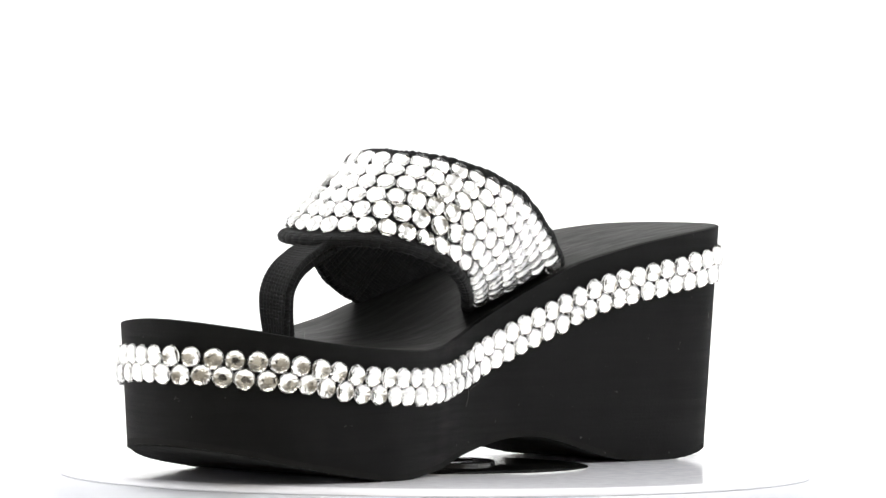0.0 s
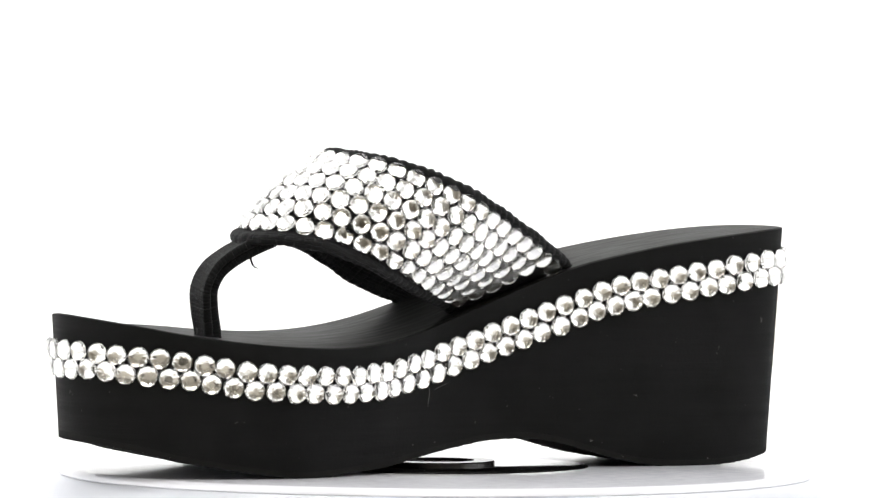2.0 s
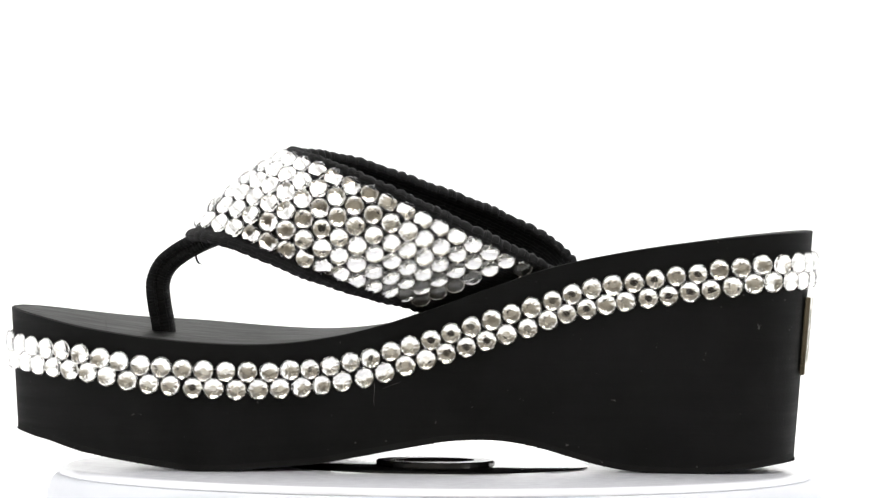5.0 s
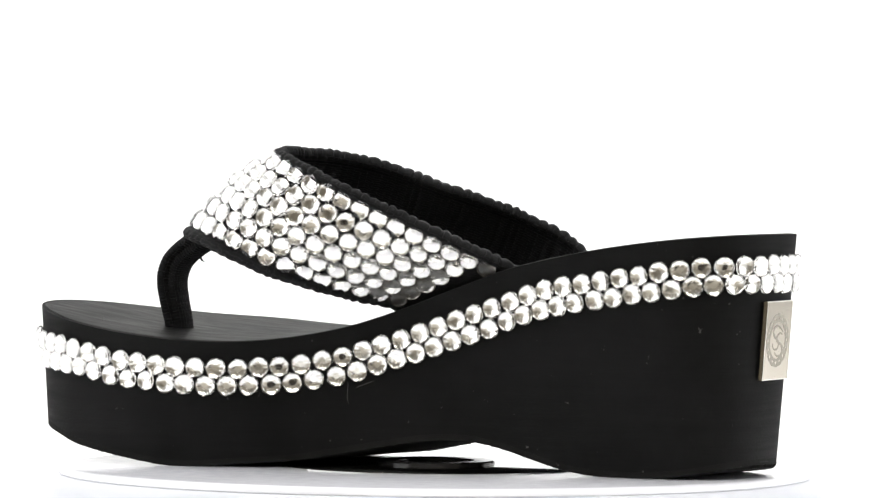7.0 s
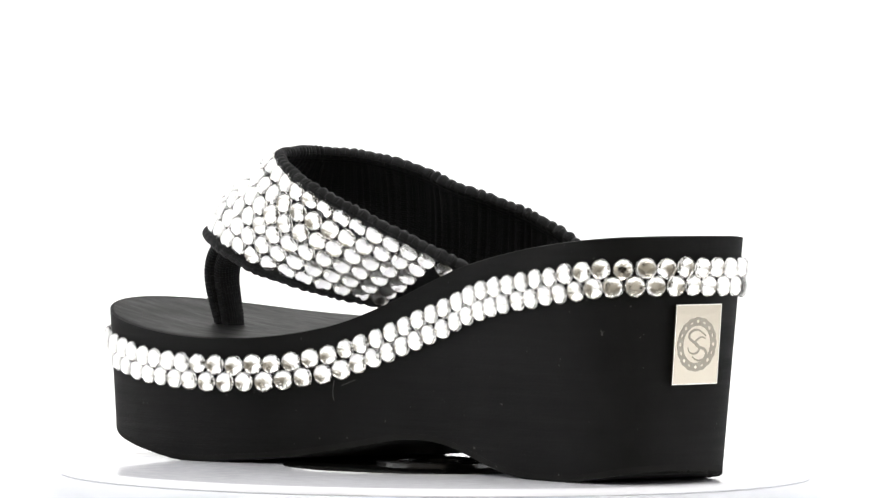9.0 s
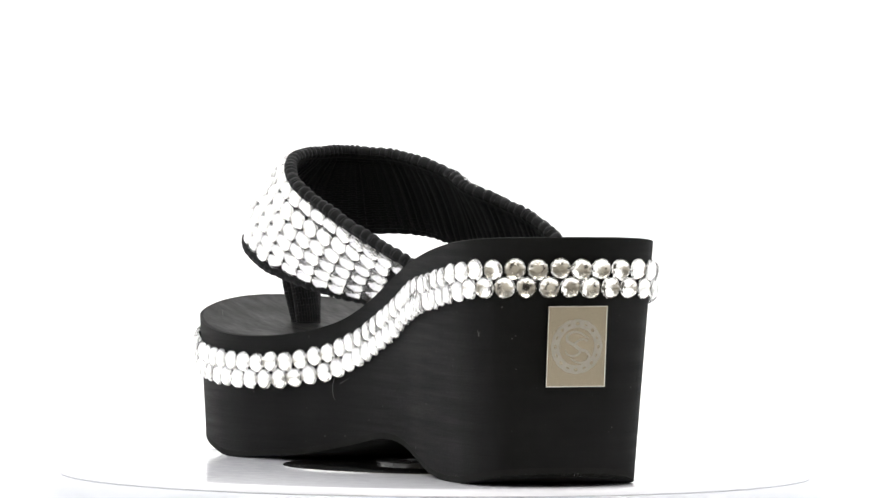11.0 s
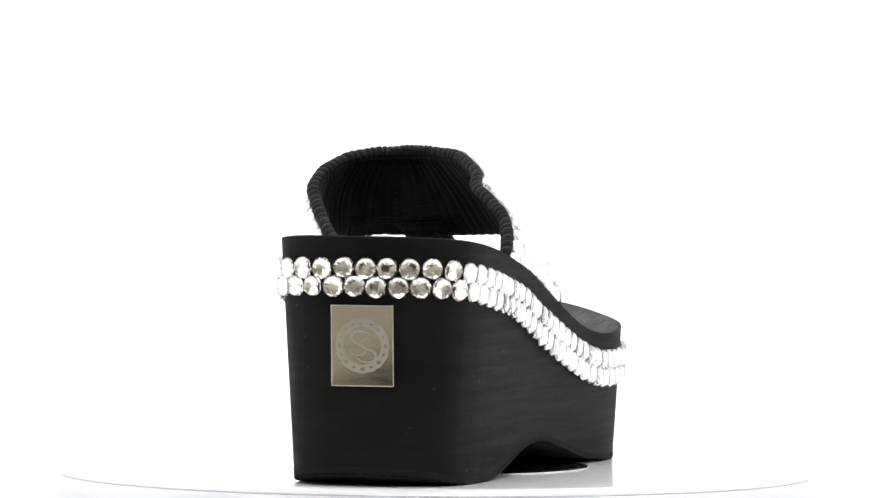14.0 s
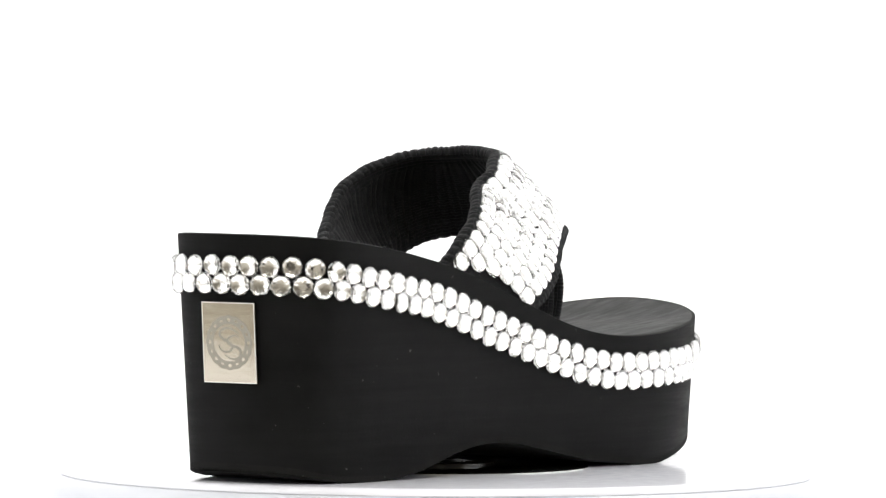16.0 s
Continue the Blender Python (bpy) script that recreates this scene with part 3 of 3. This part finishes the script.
part("emblem_scroll", emblem_scroll([(3.4, 1.6), (2.2, 2.2), (0.6, 1.8), (-0.6, 0.8), (-0.4, -0.1), (1.2, -0.9), (3.2, -1.5), (4.1, -2.8), (3.4, -4.3), (1.6, -4.9), (-0.3, -4.5), (-1.7, -3.6)], 0.00096), plate, "matte etched curl")

# ---------------------------------------------------------------- rhinestones


def rhinestone_mesh():
    """Flat-backed stone: table, star and kite facets, clear girdle, silvered back with a ring of small cut facets."""
    N = 10
    tiers = [(1.25, 2.40, N, 0.0), (2.10, 2.10, N, 0.5), (2.74, 1.60, 2 * N, 0.25), (3.22, 0.92, 2 * N, 0.0), (3.24, 0.30, 2 * N, 0.0)]
    v, f, start = [], [], []
    for rad, z, n, ph in tiers:
        start.append(len(v))
        for i in range(n):
            a = 2 * math.pi * (i + ph) / n
            v.append((rad * math.cos(a), rad * math.sin(a), z))
    t0, t1, t2, t3, t4 = start
    f.append(tuple(range(N)))
    for i in range(N):
        j = (i + 1) % N
        f.append((t0 + i, t1 + i, t0 + j))
        f.append((t0 + i, t1 + (i - 1) % N, t1 + i))
        a, b, c = t2 + 2 * i, t2 + 2 * i + 1, t2 + (2 * i + 2) % (2 * N)
        f.append((t1 + i, a, b))
        f.append((t1 + i, b, c))
        f.append((t1 + i, c, t1 + j))
    for i in range(2 * N):
        j = (i + 1) % (2 * N)
        f.append((t2 + i, t3 + i, t3 + j))
        f.append((t2 + i, t3 + j, t2 + j))
        f.append((t3 + i, t4 + i, t4 + j, t3 + j))
    back = len(f)
    rnd = random.Random(5)
    t5 = len(v)
    for i in range(2 * N):
        a = 2 * math.pi * i / (2 * N)
        r = 2.45 if i % 2 else 2.15
        v.append((r * math.cos(a), r * math.sin(a), rnd.uniform(0.01, 0.11)))
    t6 = len(v)
    for i in range(N):
        a = 2 * math.pi * (i + 0.5) / N
        v.append((1.0 * math.cos(a), 1.0 * math.sin(a), 0.06))
    f.append(tuple(range(t6, t6 + N)))
    for i in range(2 * N):
        j = (i + 1) % (2 * N)
        f.append((t4 + i, t5 + i, t5 + j))
        f.append((t4 + i, t5 + j, t4 + j))
    for i in range(N):
        a, b, c = t5 + 2 * i, t5 + 2 * i + 1, t5 + (2 * i + 2) % (2 * N)
        f.append((a, t6 + i, b))
        f.append((b, t6 + i, c))
        f.append((t6 + i, t6 + (i + 1) % N, c))
    me = mesh_from("rhinestone", [Vector(p) * MM for p in v], f, [CRYSTAL, FOIL], smooth=False)
    bm = bmesh.new()
    bm.from_mesh(me)
    bmesh.ops.recalc_face_normals(bm, faces=bm.faces)
    bm.to_mesh(me)
    bm.free()
    for k, p in enumerate(me.polygons):
        p.material_index = 1 if k >= back else 0
    return me


STONE = rhinestone_mesh()
rng = random.Random(11)


def stone_at(p, n, parent, lift=0.0, size=1.0):
    n = Vector(n).normalized()
    n = (n + Vector((rng.uniform(-1, 1), rng.uniform(-1, 1), rng.uniform(-1, 1))) * 0.055).normalized()
    q = n.to_track_quat("Z", "Y").to_matrix().to_4x4()
    ob = part("rhinestone", STONE, parent)
    s = size * rng.uniform(0.975, 1.025)
    ob.matrix_local = Matrix.Translation(Vector(p) * MM + n * lift * MM) @ q @ pose(0, 0, 0, 0, 0, rng.uniform(0, 360)) @ Matrix.Diagonal((s, s, s, 1))
    return ob


BAND = height_curve([(136, 38.6), (128, 37.8), (117, 36.3), (104.5, 35.2), (91, 33), (78, 31.5), (64, 30.8), (51, 30.5), (38, 31.2), (26, 33.0), (14, 35.9), (-3, 41.2), (-16, 45.6), (-28, 49.5), (-40, 53.7),
                     (-52, 57), (-65, 59), (-78, 61), (-91, 63), (-103, 64.4), (-120, 65.2)])
rows = ([], [])
for i in range(NL):
    p, n = wall_point(i, MIDBAND(*LOOP[i]))
    rows[0].append((p, n))
for i in range(NL):
    p, n = rows[0][i]
    t = rows[0][(i + 1) % NL][0] - rows[0][i - 1][0]
    t /= np.linalg.norm(t)
    nn = n / np.linalg.norm(n)
    d = np.cross(nn, t)
    if d[2] > 0:
        d = -d
    rows[1].append((p + d * 5.4, n))
PITCH = 6.60
pts = np.array([p for p, n in rows[0]] + [rows[0][0][0]])
s = np.concatenate([[0], np.cumsum(np.linalg.norm(np.diff(pts, axis=0), axis=1))])
count = int(round(s[-1] / PITCH))
step = s[-1] / count
for k, row in enumerate(rows):
    for j in range(count):
        at = (j + 0.5 * k) * step + rng.uniform(-0.16, 0.16)
        q = float(np.interp(at % s[-1], s, np.arange(len(s))))
        a = int(q) % NL
        b = (a + 1) % NL
        f = q - int(q)
        p = row[a][0] * (1 - f) + row[b][0] * f
        n = row[a][1] * (1 - f) + row[b][1] * f
        p = p + np.array([0, 0, rng.uniform(-0.2, 0.2)])
        stone_at(p, n, sole, 0.35, 0.985)

for r in range(6):
    v = r / 5
    pts = np.array([strap_point(i, v) for i in range(NT)])
    s = np.concatenate([[0], np.cumsum(np.linalg.norm(np.diff(pts, axis=0), axis=1))])
    at = s[95] - 12 * 6.08 + (0.0 if r % 2 == 0 else 3.2)
    while at < s[-1] - 2:
        if at > 0:
            i = float(np.interp(at + rng.uniform(-0.12, 0.12), s, np.arange(NT)))
            p, du, n = strap_frame(i, v + rng.uniform(-0.005, 0.005))
            if p[2] - TOP(p[0], p[1]) > 3.0:
                stone_at(p, n * _flip, strap, 0.15, 0.965)
        at += 6.08


# ---------------------------------------------------------------- turning
def motions():
    turn = [(0.5 * k, pose(0, 0, 0, 0, 0, -132.009 - 10.6372 * 0.5 * k)) for k in range(33)]
    walk(sandal, turn)
    walk(platter, turn)


motions()
